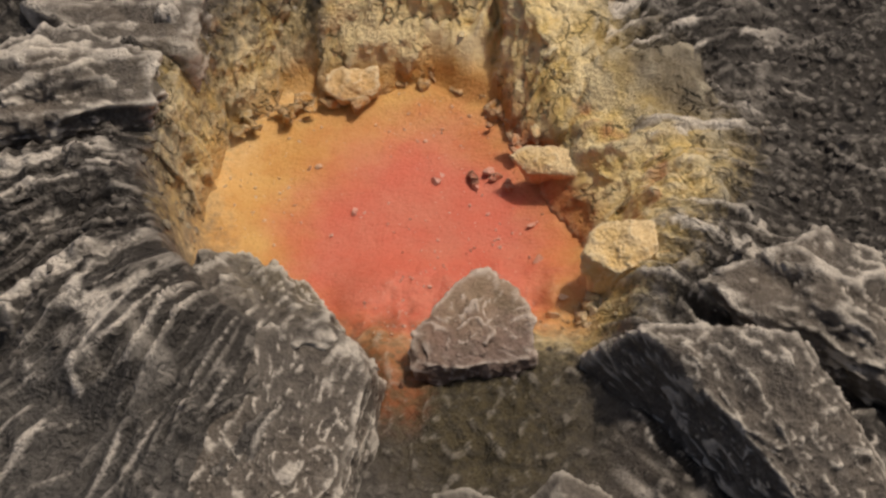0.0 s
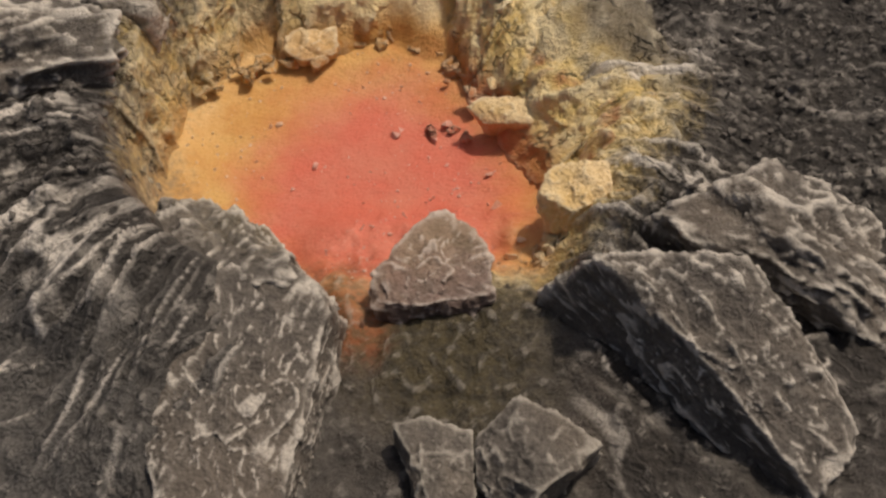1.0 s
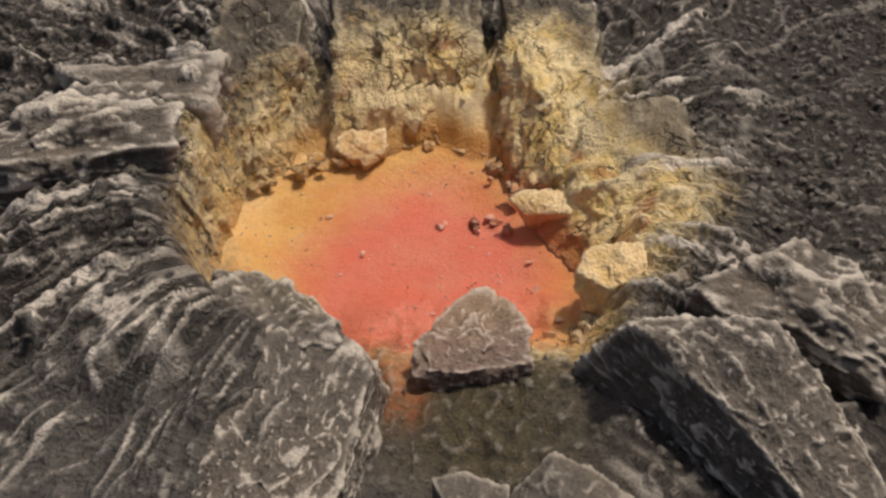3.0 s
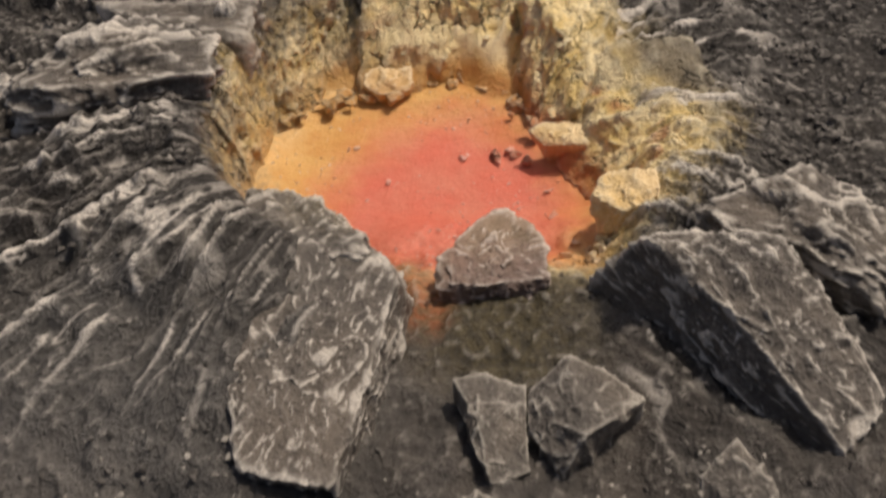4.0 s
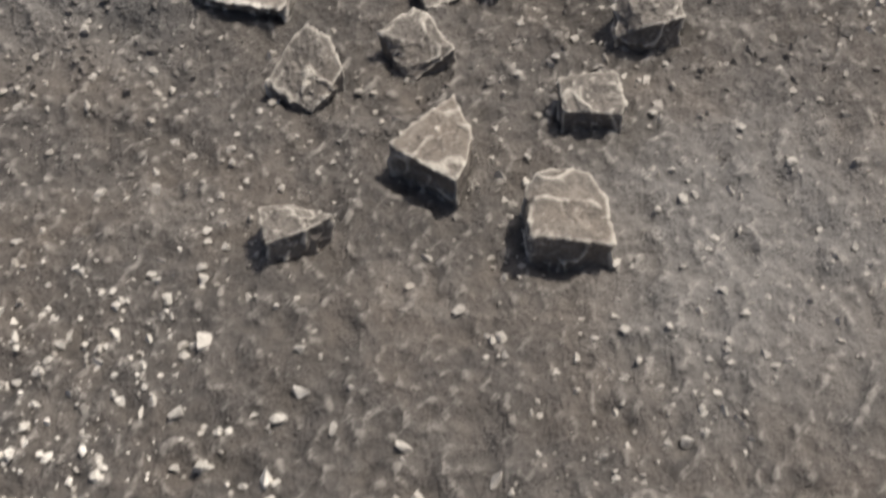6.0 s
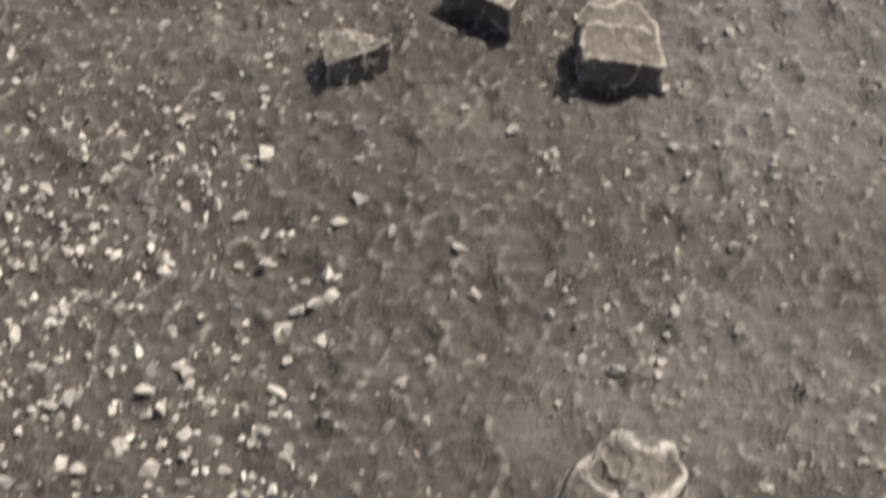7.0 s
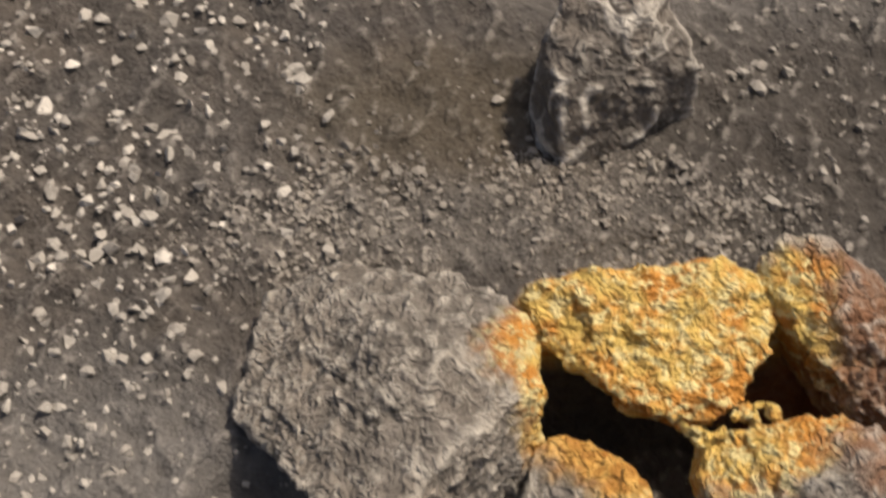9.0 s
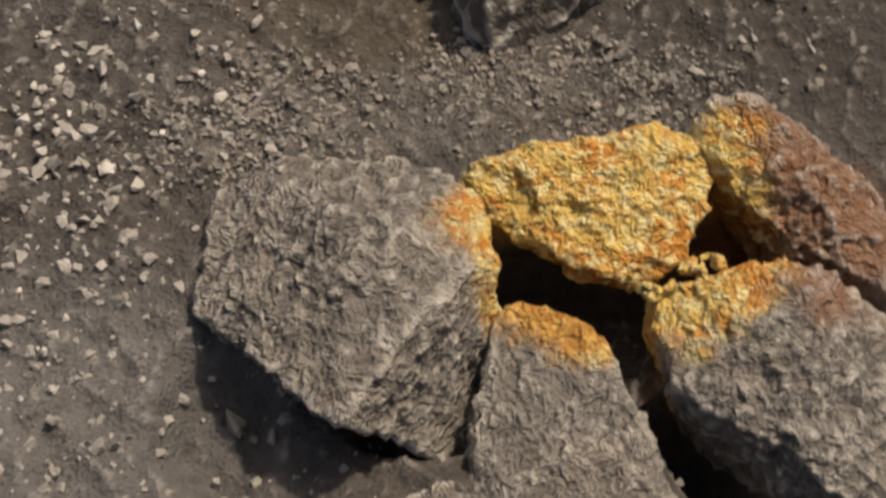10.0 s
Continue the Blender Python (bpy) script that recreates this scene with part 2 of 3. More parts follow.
        n.put(v.inputs["Vector"], n.vec("MULTIPLY", n.vec("ADD", folds, n.vec("MULTIPLY", n.noise(30, 3).outputs[1], (0.05, 0.05, 0.05))), (1, 1, 0.6)))
        joint = n.ramp(v.outputs["Distance"], 0.0, 0.05)
        joint = n.math("MAXIMUM", joint, n.ramp(n.noise(9, 3).outputs[0], 0.44, 0.52))
        c = n.mix(joint, n.mix(0.55, c, rgb(0.05, 0.035, 0.015)), c)
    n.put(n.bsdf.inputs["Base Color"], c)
    n.put(n.bsdf.inputs["Roughness"], n.ramp(fine.outputs[0], 0.3, 0.7, gloss + 0.12, gloss - 0.12))
    relief = n.math("ADD", n.math("ADD", n.math("MULTIPLY", coarse, 0.7 * wrinkle), n.math("ADD", n.math("MULTIPLY", small, 0.35 * wrinkle), n.math("MULTIPLY", mid.outputs[0], 0.8))), n.math("ADD", n.math("MULTIPLY", fine.outputs[0], 0.35), n.math("MULTIPLY", grains.outputs[0], -0.25)))
    if cracked:
        relief = n.math("ADD", relief, n.math("MULTIPLY", joint, 1.2))
    if radial:
        relief = n.math("MULTIPLY", relief, n.ramp(n.ellipse(folds, -0.09, 1.20, 0.34, 0.36), 0.95, 1.1, 0.32, 1.0))
    b = n.tree.nodes.new("ShaderNodeBump")
    b.inputs["Strength"].default_value, b.inputs["Distance"].default_value = 1.0, 0.007 * bump
    n.put(b.inputs["Height"], relief)
    n.put(n.bsdf.inputs["Normal"], b.outputs[0])
    return n.mat


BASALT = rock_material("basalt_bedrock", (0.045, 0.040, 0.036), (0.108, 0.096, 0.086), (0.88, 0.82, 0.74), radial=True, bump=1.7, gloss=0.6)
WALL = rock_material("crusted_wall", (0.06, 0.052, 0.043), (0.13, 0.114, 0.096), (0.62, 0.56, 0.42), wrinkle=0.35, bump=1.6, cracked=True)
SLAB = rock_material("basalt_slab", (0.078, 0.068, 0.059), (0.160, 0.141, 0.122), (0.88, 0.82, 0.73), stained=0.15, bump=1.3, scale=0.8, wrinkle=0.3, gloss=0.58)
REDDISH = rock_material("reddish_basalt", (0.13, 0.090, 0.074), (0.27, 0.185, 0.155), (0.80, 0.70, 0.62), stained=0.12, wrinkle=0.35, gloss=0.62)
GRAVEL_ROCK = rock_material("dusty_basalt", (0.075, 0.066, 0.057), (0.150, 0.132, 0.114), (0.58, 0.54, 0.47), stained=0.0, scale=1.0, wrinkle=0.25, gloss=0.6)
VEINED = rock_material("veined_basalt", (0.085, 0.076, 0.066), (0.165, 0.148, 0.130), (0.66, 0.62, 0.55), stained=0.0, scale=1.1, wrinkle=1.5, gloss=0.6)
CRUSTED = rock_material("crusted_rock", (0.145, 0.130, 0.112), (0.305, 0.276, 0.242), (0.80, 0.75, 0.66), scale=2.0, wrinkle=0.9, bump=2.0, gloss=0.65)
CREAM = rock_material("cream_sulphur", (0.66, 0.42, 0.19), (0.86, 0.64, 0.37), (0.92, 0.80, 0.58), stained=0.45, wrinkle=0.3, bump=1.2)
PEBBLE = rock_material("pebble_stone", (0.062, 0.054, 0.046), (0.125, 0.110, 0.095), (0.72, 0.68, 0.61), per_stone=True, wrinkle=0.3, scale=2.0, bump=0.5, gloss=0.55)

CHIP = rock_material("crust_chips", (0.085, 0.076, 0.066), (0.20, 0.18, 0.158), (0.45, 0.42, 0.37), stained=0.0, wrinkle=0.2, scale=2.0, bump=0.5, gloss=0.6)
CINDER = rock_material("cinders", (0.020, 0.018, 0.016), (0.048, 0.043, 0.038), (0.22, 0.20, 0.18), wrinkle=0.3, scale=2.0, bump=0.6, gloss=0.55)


# ---- builders ----
def mesh_object(name, verts, faces, material, parent=None, flat=False):
    me = bpy.data.meshes.new(name)
    me.from_pydata(verts, [], faces)
    me.materials.append(material)
    if not flat:
        me.polygons.foreach_set("use_smooth", np.ones(len(me.polygons), dtype=bool))
    ob = new(name, me)
    ob.parent = parent
    return ob


SPHERES = {}


def sphere(sub):
    if sub not in SPHERES:
        bm = bmesh.new()
        bmesh.ops.create_icosphere(bm, subdivisions=sub, radius=1)
        bm.verts.ensure_lookup_table()
        SPHERES[sub] = (np.array([v.co for v in bm.verts]), [[v.index for v in f.verts] for f in bm.faces])
        bm.free()
    return SPHERES[sub]


def hull_planes(points):
    bm = bmesh.new()
    for p in points:
        bm.verts.new(p)
    bmesh.ops.convex_hull(bm, input=bm.verts)
    bm.normal_update()
    c = np.mean([v.co for v in bm.verts], axis=0)
    out = []
    for f in bm.faces:
        nrm, p = np.array(f.normal), np.array(f.verts[0].co)
        h = nrm @ (p - c)
        if h < 0:
            nrm, h = -nrm, -h
        if h > 1e-6:
            out.append((nrm, h))
    bm.free()
    return c, np.array([o[0] for o in out]), np.array([o[1] for o in out])


def rock_data(points, sub=5, power=22, rough=0.006, freq=22, crag=0.004, crag_freq=30, seed=1, grain=0.0, flow=None, crusted=0.5, squeeze=0.3, fine=0.85):
    """A broken rock inside the hull of a few corners: rounded edges, lumps, crags and pitted grain, and a mask of
    painted highlights.
    """
    c, nrm, h = hull_planes(points)
    d, faces = sphere(sub)
    ext = np.ptp(np.array(points), axis=0) / 2
    d = d * np.maximum(ext, 0.25 * ext.max())
    d = d / np.linalg.norm(d, axis=1)[:, None]
    k = np.clip(d @ nrm.T, 0, None) / h
    r = (k ** power).sum(axis=1) ** (-1 / power)
    v = c + d * r[:, None]
    x, y, z = v.T
    # crests run along the flow of the lava
    run = v + 0.012 * np.stack([vnoise(x * 14, y * 14, z * 14, seed + 60 + a) for a in range(3)], axis=1)
    if flow:
        f = np.array(flow) / np.linalg.norm(flow)
        run = run - (1 - squeeze) * (run @ f)[:, None] * f
    qx, qy, qz = run.T * crag_freq
    push = rough * fbm(x * freq, y * freq, z * freq, 4, seed) + crag * ridged(qx, qy, qz, 3, seed + 50)
    if grain:
        push = push + grain * fbm(x * 130, y * 130, z * 130, 2, seed + 90)
    # highlight mask for the colour: edges where two unlike faces meet, and thin crests
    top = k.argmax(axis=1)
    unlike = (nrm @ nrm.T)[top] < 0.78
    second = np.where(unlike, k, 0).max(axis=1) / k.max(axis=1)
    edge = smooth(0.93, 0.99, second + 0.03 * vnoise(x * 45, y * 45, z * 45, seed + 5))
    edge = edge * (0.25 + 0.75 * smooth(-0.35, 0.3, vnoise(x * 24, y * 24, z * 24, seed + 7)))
    # crusted and fine set how strong the painted crest highlights are
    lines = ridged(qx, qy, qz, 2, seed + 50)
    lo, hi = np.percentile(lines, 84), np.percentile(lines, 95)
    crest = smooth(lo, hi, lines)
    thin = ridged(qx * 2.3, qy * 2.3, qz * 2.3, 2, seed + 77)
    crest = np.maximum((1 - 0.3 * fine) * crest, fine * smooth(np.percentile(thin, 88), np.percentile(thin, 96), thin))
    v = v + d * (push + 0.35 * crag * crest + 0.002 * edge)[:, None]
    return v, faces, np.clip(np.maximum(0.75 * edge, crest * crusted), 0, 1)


# stores the mask that the material paints as pale highlights
def set_glint_vein(ob, values):
    ob.data.attributes.new("glint_vein", "FLOAT", "POINT").data.foreach_set("value", np.asarray(values, dtype=np.float32).ravel())


def rock(name, points, label, category="rock", material=None, group="", parent=None, **shape):
    v, faces, glint_vein = rock_data(points, **shape)
    base = np.array([v[:, 0].mean(), v[:, 1].mean(), v[:, 2].min()])
    ob = mesh_object(name, (v - base).tolist(), faces, material or SLAB, parent)
    ob.location = base
    set_glint_vein(ob, glint_vein)
    if not parent:
        tagged(ob, label, category, group)
    return ob


# ---- ground ----
def pit_u(x, y):
    """1 on the foot of the upper vent's wall, less inside."""
    wob = 0.10 * vnoise(x * 6, y * 6, x * 0, 5) + 0.04 * vnoise(x * 19, y * 19, x * 0, 6)
    dx = (x + 0.10) / np.where(x < -0.10, 0.315, 0.27)
    dy = (y - 1.20) / np.where(y < 1.20, 0.30, 0.33)
    return np.sqrt(dx * dx + dy * dy) + wob


def outlet(x, y):
    """How far a place lies in the outlet that leaves the vent between the two slabs."""
    mid = 0.045 + 0.05 * (0.9 - y)
    return smooth(0.24, 0.13, np.abs(x - mid)) * smooth(1.16, 0.98, y)


def base_height(x, y):
    u = pit_u(x, y)
    ang = np.arctan2(x + 0.1, 1.2 - y)
    left = smooth(0.0, -0.35, x) * smooth(0.42, 0.80, y)
    back = smooth(1.38, 1.55, y)
    right = smooth(0.1, 0.3, x) * smooth(0.45, 0.85, y)
    left = left * (1 - back * smooth(-0.47, -0.40, x))
    rim = 0.105 * left + 0.02 * back * (1 - left) + 0.075 * right * (1 - back)
    rim = np.maximum(rim, 0.0)
    decay = np.where(x < 0, 0.85, 0.55)
    bank = rim * np.exp(-np.clip(u - 1.3, 0, 9) ** 1.5 / decay)
    field = 0.045 * smooth(-0.12, -0.34, x) * smooth(0.30, 0.60, y) * smooth(1.2, 0.8, y) - 0.05 * smooth(0.42, 0.6, x) * smooth(0.95, 1.3, y)
    outer = bank + field
    o = outlet(x, y)
    outer = outer * (1 - o)
    floor = -0.078 + 0.012 * smooth(0.6, 1.0, u)
    lip = floor * smooth(0.86, 1.08, y) * o + 0.0
    wall = np.where(x > -0.1, smooth(0.98, 1.24 + 0.55 * smooth(0.0, 0.22, x), u), smooth(0.98, 1.24, u))
    z = floor * (1 - wall) + outer * wall
    z = z * (1 - o) + o * np.where(y > 0.8, lip, 0.0)
    # hollow under the crust of the lower vent
    hole = smooth(0.11, 0.06, np.abs(y + 1.16)) * smooth(0.05, 0.13, x) * smooth(0.52, 0.44, x)
    gap = smooth(0.05, 0.025, np.abs(x - (0.245 + (-(y + 1.22)) * 0.40))) * smooth(-1.15, -1.22, y) * smooth(-1.8, -1.6, y)
    z = z - 0.20 * np.maximum(hole, gap)
    side = smooth(0.075, 0.03, np.hypot((x + 0.185) / 1.0, (y + 1.285) / 1.5))
    z = z - 0.05 * np.maximum(side, smooth(1.0, 0.6, np.hypot((x - 0.03) / 0.11, (y + 1.27) / 0.08)))
    z = z - 0.018 * smooth(0.04, 0.0, np.abs(y - (1.235 + 0.04 * (x + 0.6)))) * smooth(-0.44, -0.50, x) * smooth(-0.95, -0.80, x)
    return z, u, ang, o, wall, left, right, back


def ground_height(x, y, with_glints=False):
    z, u, ang, o, wall, left, right, back = base_height(x, y)
    zero = x * 0
    inside = (1 - wall) * (1 - o)
    far = np.hypot(x, y)
    rugged = np.clip(np.maximum(np.maximum(left, right), back) * wall * (1 - o), 0, 1)
    rugged = np.maximum(rugged, smooth(1.3, 1.7, y) * wall)
    rugged = rugged * smooth(4.0, 2.2, far)
    warp = 0.25 * vnoise(x * 9, y * 9, zero, 41)
    strands = ridged(ang * 8.0 + warp, u * 0.8 + warp, zero, 3, 11)
    cords = ridged(ang * 21.0 + 2.5 * warp, u * 2.0 + warp, zero, 3, 13)
    cinder = smooth(0.38, 0.62, x - 0.1 * vnoise(x * 5, y * 5, zero, 45)) * smooth(0.95, 1.2, y)
    foot = np.where(x < 0.05, smooth(1.05, 1.5, u), 1.0)
    crag = ridged(x * 9, y * 9, zero, 4, 21)
    clod = lumps(x * 26, y * 26, 31) + 0.6 * lumps(x * 55, y * 55, 32)
    z = z + rugged * foot * (1 - 0.6 * cinder) * (0.040 * strands + 0.016 * cords + 0.010 * crag) + rugged * foot * 0.017 * clod * smooth(0.25, 0.6, np.abs(fbm(x * 5, y * 5, zero, 2, 3)) * 3 + 0.4 * cinder)
    gravel = (1 - rugged) * (1 - inside)
    z = z + gravel * (0.010 * fbm(x * 4, y * 4, zero, 3, 51) + 0.015 * fbm(x * 24, y * 24, zero, 4, 52) + 0.010 * ridged(x * 22, y * 15, zero, 3, 55) + 0.004 * lumps(x * 42, y * 42, 53) * smooth(-0.1, 0.3, fbm(x * 6, y * 6, zero, 2, 57)))
    streak = ridged(x * 5 + y * 9, y * 3 - x * 2, zero, 3, 54)
    z = z + gravel * 0.011 * streak * smooth(0.0, -0.3, x) * smooth(-0.1, 0.25, y)
    z = z + inside * (0.0035 * fbm(x * 9, y * 9, zero, 3, 61) + 0.0012 * fbm(x * 60, y * 60, zero, 3, 62))
    z = z + smooth(4, 30, far) * 0.6 * fbm(x * 0.11, y * 0.11, zero, 3, 71)
    if with_glints:
        # highlight lines along the strands' crests, for the ground's colour
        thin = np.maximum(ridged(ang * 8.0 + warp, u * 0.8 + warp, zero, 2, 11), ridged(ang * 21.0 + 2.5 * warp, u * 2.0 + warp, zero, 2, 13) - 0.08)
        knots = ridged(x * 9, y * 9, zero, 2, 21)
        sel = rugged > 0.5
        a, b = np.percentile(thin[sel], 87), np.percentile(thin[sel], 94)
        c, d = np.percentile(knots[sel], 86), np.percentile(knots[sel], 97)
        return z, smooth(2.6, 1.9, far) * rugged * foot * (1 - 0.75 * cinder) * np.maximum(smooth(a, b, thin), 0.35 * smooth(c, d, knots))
    return z


def axis(lo, hi, step):
    fine = list(np.arange(lo, hi, step))
    tail, s, q = [], step, hi
    while q < 90:
        tail.append(q)
        s *= 1.16
        q += s
    s, q, head = step, lo, []
    while q > -90:
        s *= 1.16
        q -= s
        head.append(q)
    return np.array(head[::-1] + fine + tail)


def build_ground():
    gx, gy = axis(-0.98, 0.90, 0.0045), axis(-1.65, 2.05, 0.0045)
    x, y = np.meshgrid(gx, gy)
    z, relief_glint = ground_height(x, y, True)
    w, h = len(gx), len(gy)
    idx = np.arange(w * h).reshape(h, w)
    quads = np.stack([idx[:-1, :-1], idx[:-1, 1:], idx[1:, 1:], idx[1:, :-1]], axis=-1).reshape(-1, 4)
    me = bpy.data.meshes.new("ground")
    me.vertices.add(w * h)
    me.vertices.foreach_set("co", np.stack([x, y, z], axis=-1).astype(np.float32).ravel())
    me.loops.add(len(quads) * 4)
    me.loops.foreach_set("vertex_index", quads.astype(np.int32).ravel())
    me.polygons.add(len(quads))
    me.polygons.foreach_set("loop_start", np.arange(0, len(quads) * 4, 4, dtype=np.int32))
    me.polygons.foreach_set("use_smooth", np.ones(len(quads), dtype=bool))
    me.update(calc_edges=True)
    me.materials.append(BASALT)
    ob = new("ground", me)
    set_glint_vein(ob, relief_glint)
    return tagged(ob, "dark volcanic ground with a red and yellow sulphur pit", "ground", kind="structure")


def zat(x, y):
    return float(ground_height(np.array([float(x)]), np.array([float(y)]))[0])


build_ground()


# ---- large slabs round the upper vent ----
# the left slab's pale edge is a highlight put into its colour
rock("rock_slab", [(-0.30, 0.455, 0.055), (-0.165, 0.44, 0.045), (-0.120, 0.68, 0.075), (-0.10, 0.82, 0.095), (-0.15, 0.86, 0.10),
                   (-0.30, 0.85, 0.125), (-0.37, 0.80, 0.10), (-0.33, 0.60, 0.07),
                   (-0.28, 0.50, -0.06), (-0.155, 0.48, -0.06), (-0.09, 0.70, -0.06), (-0.08, 0.84, -0.06), (-0.34, 0.84, -0.06)],
     "flat tilted grey basalt slab with a painted pale edge highlight", "slab", sub=7, power=46, rough=0.010, crag=0.0065, crag_freq=40, seed=3, grain=0.003, flow=(0.35, 1, 0.1), crusted=0.9, squeeze=0.4)
rock("rock_slab", [(0.19, 0.87, 0.02), (0.262, 0.845, 0.135), (0.30, 0.80, 0.145), (0.46, 0.815, 0.175), (0.53, 0.70, 0.10), (0.60, 0.63, 0.03), (0.42, 0.66, 0.105),
                   (0.54, 0.53, 0.015), (0.19, 0.85, -0.06), (0.333, 0.70, -0.06), (0.53, 0.53, -0.06), (0.60, 0.60, -0.06), (0.50, 0.90, -0.02), (0.26, 0.93, -0.02)],
     "large wedge of dark basalt with a shaded flank", "slab", sub=7, power=50, rough=0.012, crag=0.010, crag_freq=34, seed=8, grain=0.002, flow=(0.75, -0.8, -0.3), crusted=0.9)
rock("rim_rock", [(-0.35, 1.0, 0.10), (-0.27, 0.985, 0.11), (-0.235, 0.90, 0.11), (-0.18, 0.83, 0.11), (-0.10, 0.82, 0.09), (-0.40, 0.85, 0.11),
                  (-0.34, 1.04, -0.08), (-0.22, 1.01, -0.08), (-0.12, 0.90, -0.08), (-0.40, 0.80, -0.02)],
     "rounded dark rim rock with ropy crests above the pit", "rock", sub=6, power=14, rough=0.018, crag=0.016, crag_freq=34, seed=12, grain=0.002, flow=(0.8, 1, 0.1), crusted=1.0)
rock("rim_rock", [(0.36, 0.97, 0.10), (0.52, 1.02, 0.12), (0.53, 0.89, 0.12), (0.62, 0.80, 0.06), (0.68, 0.95, 0.06), (0.40, 0.90, 0.10),
                  (0.36, 0.98, -0.06), (0.66, 1.10, -0.06), (0.70, 0.75, -0.04)],
     "knobbly dark rim rock with ropy pale crests", "rock", sub=6, power=12, rough=0.024, crag=0.018, crag_freq=30, seed=15, grain=0.002, flow=(1, -0.55, -0.2), crusted=0.95)
rock("ledge_rock", [(-0.80, 1.20, 0.15), (-0.68, 1.33, 0.17), (-0.62, 1.40, 0.17), (-0.49, 1.35, 0.16), (-0.46, 1.25, 0.145), (-0.58, 1.265, 0.155),
                    (-0.80, 1.185, 0.02), (-0.58, 1.235, 0.02), (-0.46, 1.225, 0.02), (-0.60, 1.36, 0.02), (-0.8, 1.45, 0.05)],
     "overhanging layered basalt ledge with a pale crest", "rock", sub=6, power=20, rough=0.026, crag=0.022, crag_freq=24, seed=18, grain=0.002, flow=(1, 0.35, 0), crusted=1.0)
rock("ledge_rock", [(-0.72, 1.49, 0.13), (-0.59, 1.42, 0.13), (-0.50, 1.51, 0.14), (-0.43, 1.52, 0.14), (-0.415, 1.38, 0.14), (-0.49, 1.38, 0.12),
                    (-0.72, 1.55, 0.0), (-0.42, 1.60, 0.0), (-0.43, 1.36, -0.02), (-0.6, 1.36, 0.0)],
     "smooth-topped grey basalt block behind the ledge", "rock", sub=5, power=24, rough=0.018, crag=0.012, crag_freq=20, seed=19, grain=0.002, flow=(1, 0.2, 0), crusted=0.7)

# ---- back wall of the upper vent, split by clefts ----
BACK = [
    ([(-0.42, 1.40, -0.06), (-0.31, 1.43, -0.08), (-0.30, 1.60, 0.09), (-0.31, 1.75, 0.13), (-0.44, 1.70, 0.14), (-0.45, 1.45, 0.09), (-0.44, 1.75, -0.1), (-0.31, 1.75, -0.1)], 31, "brownish yellow crusted wall block beside the cleft"),
    ([(-0.415, 1.13, -0.08), (-0.395, 1.25, -0.08), (-0.385, 1.38, -0.08), (-0.465, 1.14, 0.075), (-0.45, 1.26, 0.095), (-0.445, 1.40, 0.10), (-0.53, 1.12, 0.06), (-0.54, 1.42, 0.09), (-0.54, 1.10, -0.1), (-0.54, 1.45, -0.1)], 39, "dark wall block fading to yellow crust at its foot"),
    ([(-0.245, 1.45, -0.08), (-0.10, 1.49, -0.08), (0.015, 1.51, -0.08), (0.02, 1.64, 0.11), (-0.10, 1.62, 0.10), (-0.24, 1.60, 0.10), (-0.24, 1.80, 0.15), (0.02, 1.80, 0.15), (-0.24, 1.80, -0.1), (0.02, 1.80, -0.1)], 33, "cracked cream and yellow sulphur-crusted wall block"),
    ([(0.055, 1.50, -0.08), (0.08, 1.36, -0.07), (0.17, 1.32, 0.01), (0.22, 1.44, 0.07), (0.15, 1.64, 0.11), (0.07, 1.60, 0.10), (0.07, 1.78, 0.13), (0.24, 1.70, 0.10), (0.07, 1.75, -0.1), (0.26, 1.62, -0.08), (0.24, 1.36, -0.06)], 35, "lumpy yellow sulphur-crusted wall block"),
    ([(0.13, 1.24, -0.07), (0.19, 1.15, -0.07), (0.22, 1.44, 0.075), (0.375, 1.46, 0.065), (0.40, 1.24, 0.06), (0.42, 1.10, 0.05), (0.37, 1.07, 0.02), (0.27, 1.12, -0.01), (0.14, 1.40, -0.05), (0.45, 1.5, -0.08), (0.46, 1.1, -0.08), (0.2, 1.45, -0.08)], 37, "grey and yellow rim rock with smooth flanks"),
]
for (pts, seed, label), way in zip(BACK, [(0.1, 0.6, 0.8), (-0.5, 0, 0.8), (0, 0.7, 0.7), (0.3, 0.7, 0.6), (1, 0.45, 0.5)]):
    rock("wall_block", pts, label, "rock", WALL, sub=6, power=20, rough=0.018, crag=0.020, crag_freq=19, seed=seed, grain=0.0025, flow=way, crusted=0.25, squeeze=0.4)

# ---- stones in the upper vent ----
rock("boulder", [(0.058, 1.020, 0.040), (0.005, 0.985, 0.04), (-0.052, 0.890, 0.04), (-0.045, 0.855, 0.03), (0.122, 0.872, 0.03), (0.118, 0.945, 0.035), (0.03, 0.845, 0.03),
                 (-0.045, 0.85, -0.03), (0.12, 0.855, -0.03), (0.05, 0.99, -0.06)],
     "flat-topped reddish grey boulder at the pit's outlet", "boulder", REDDISH, sub=6, power=30, rough=0.011, crag=0.009, crag_freq=22, seed=41, grain=0.003, crusted=0.7)
rock("boulder", [(0.190, 1.045, 0.050), (0.222, 1.095, 0.068), (0.298, 1.092, 0.066), (0.306, 1.035, 0.058), (0.245, 1.000, 0.048), (0.21, 1.02, -0.05), (0.29, 1.03, -0.04), (0.25, 1.1, -0.03)],
     "cream-yellow sulphur-crusted boulder on the pit's slope", "boulder", CREAM, sub=6, power=14, rough=0.018, crag=0.005, crag_freq=30, seed=43, grain=0.002)
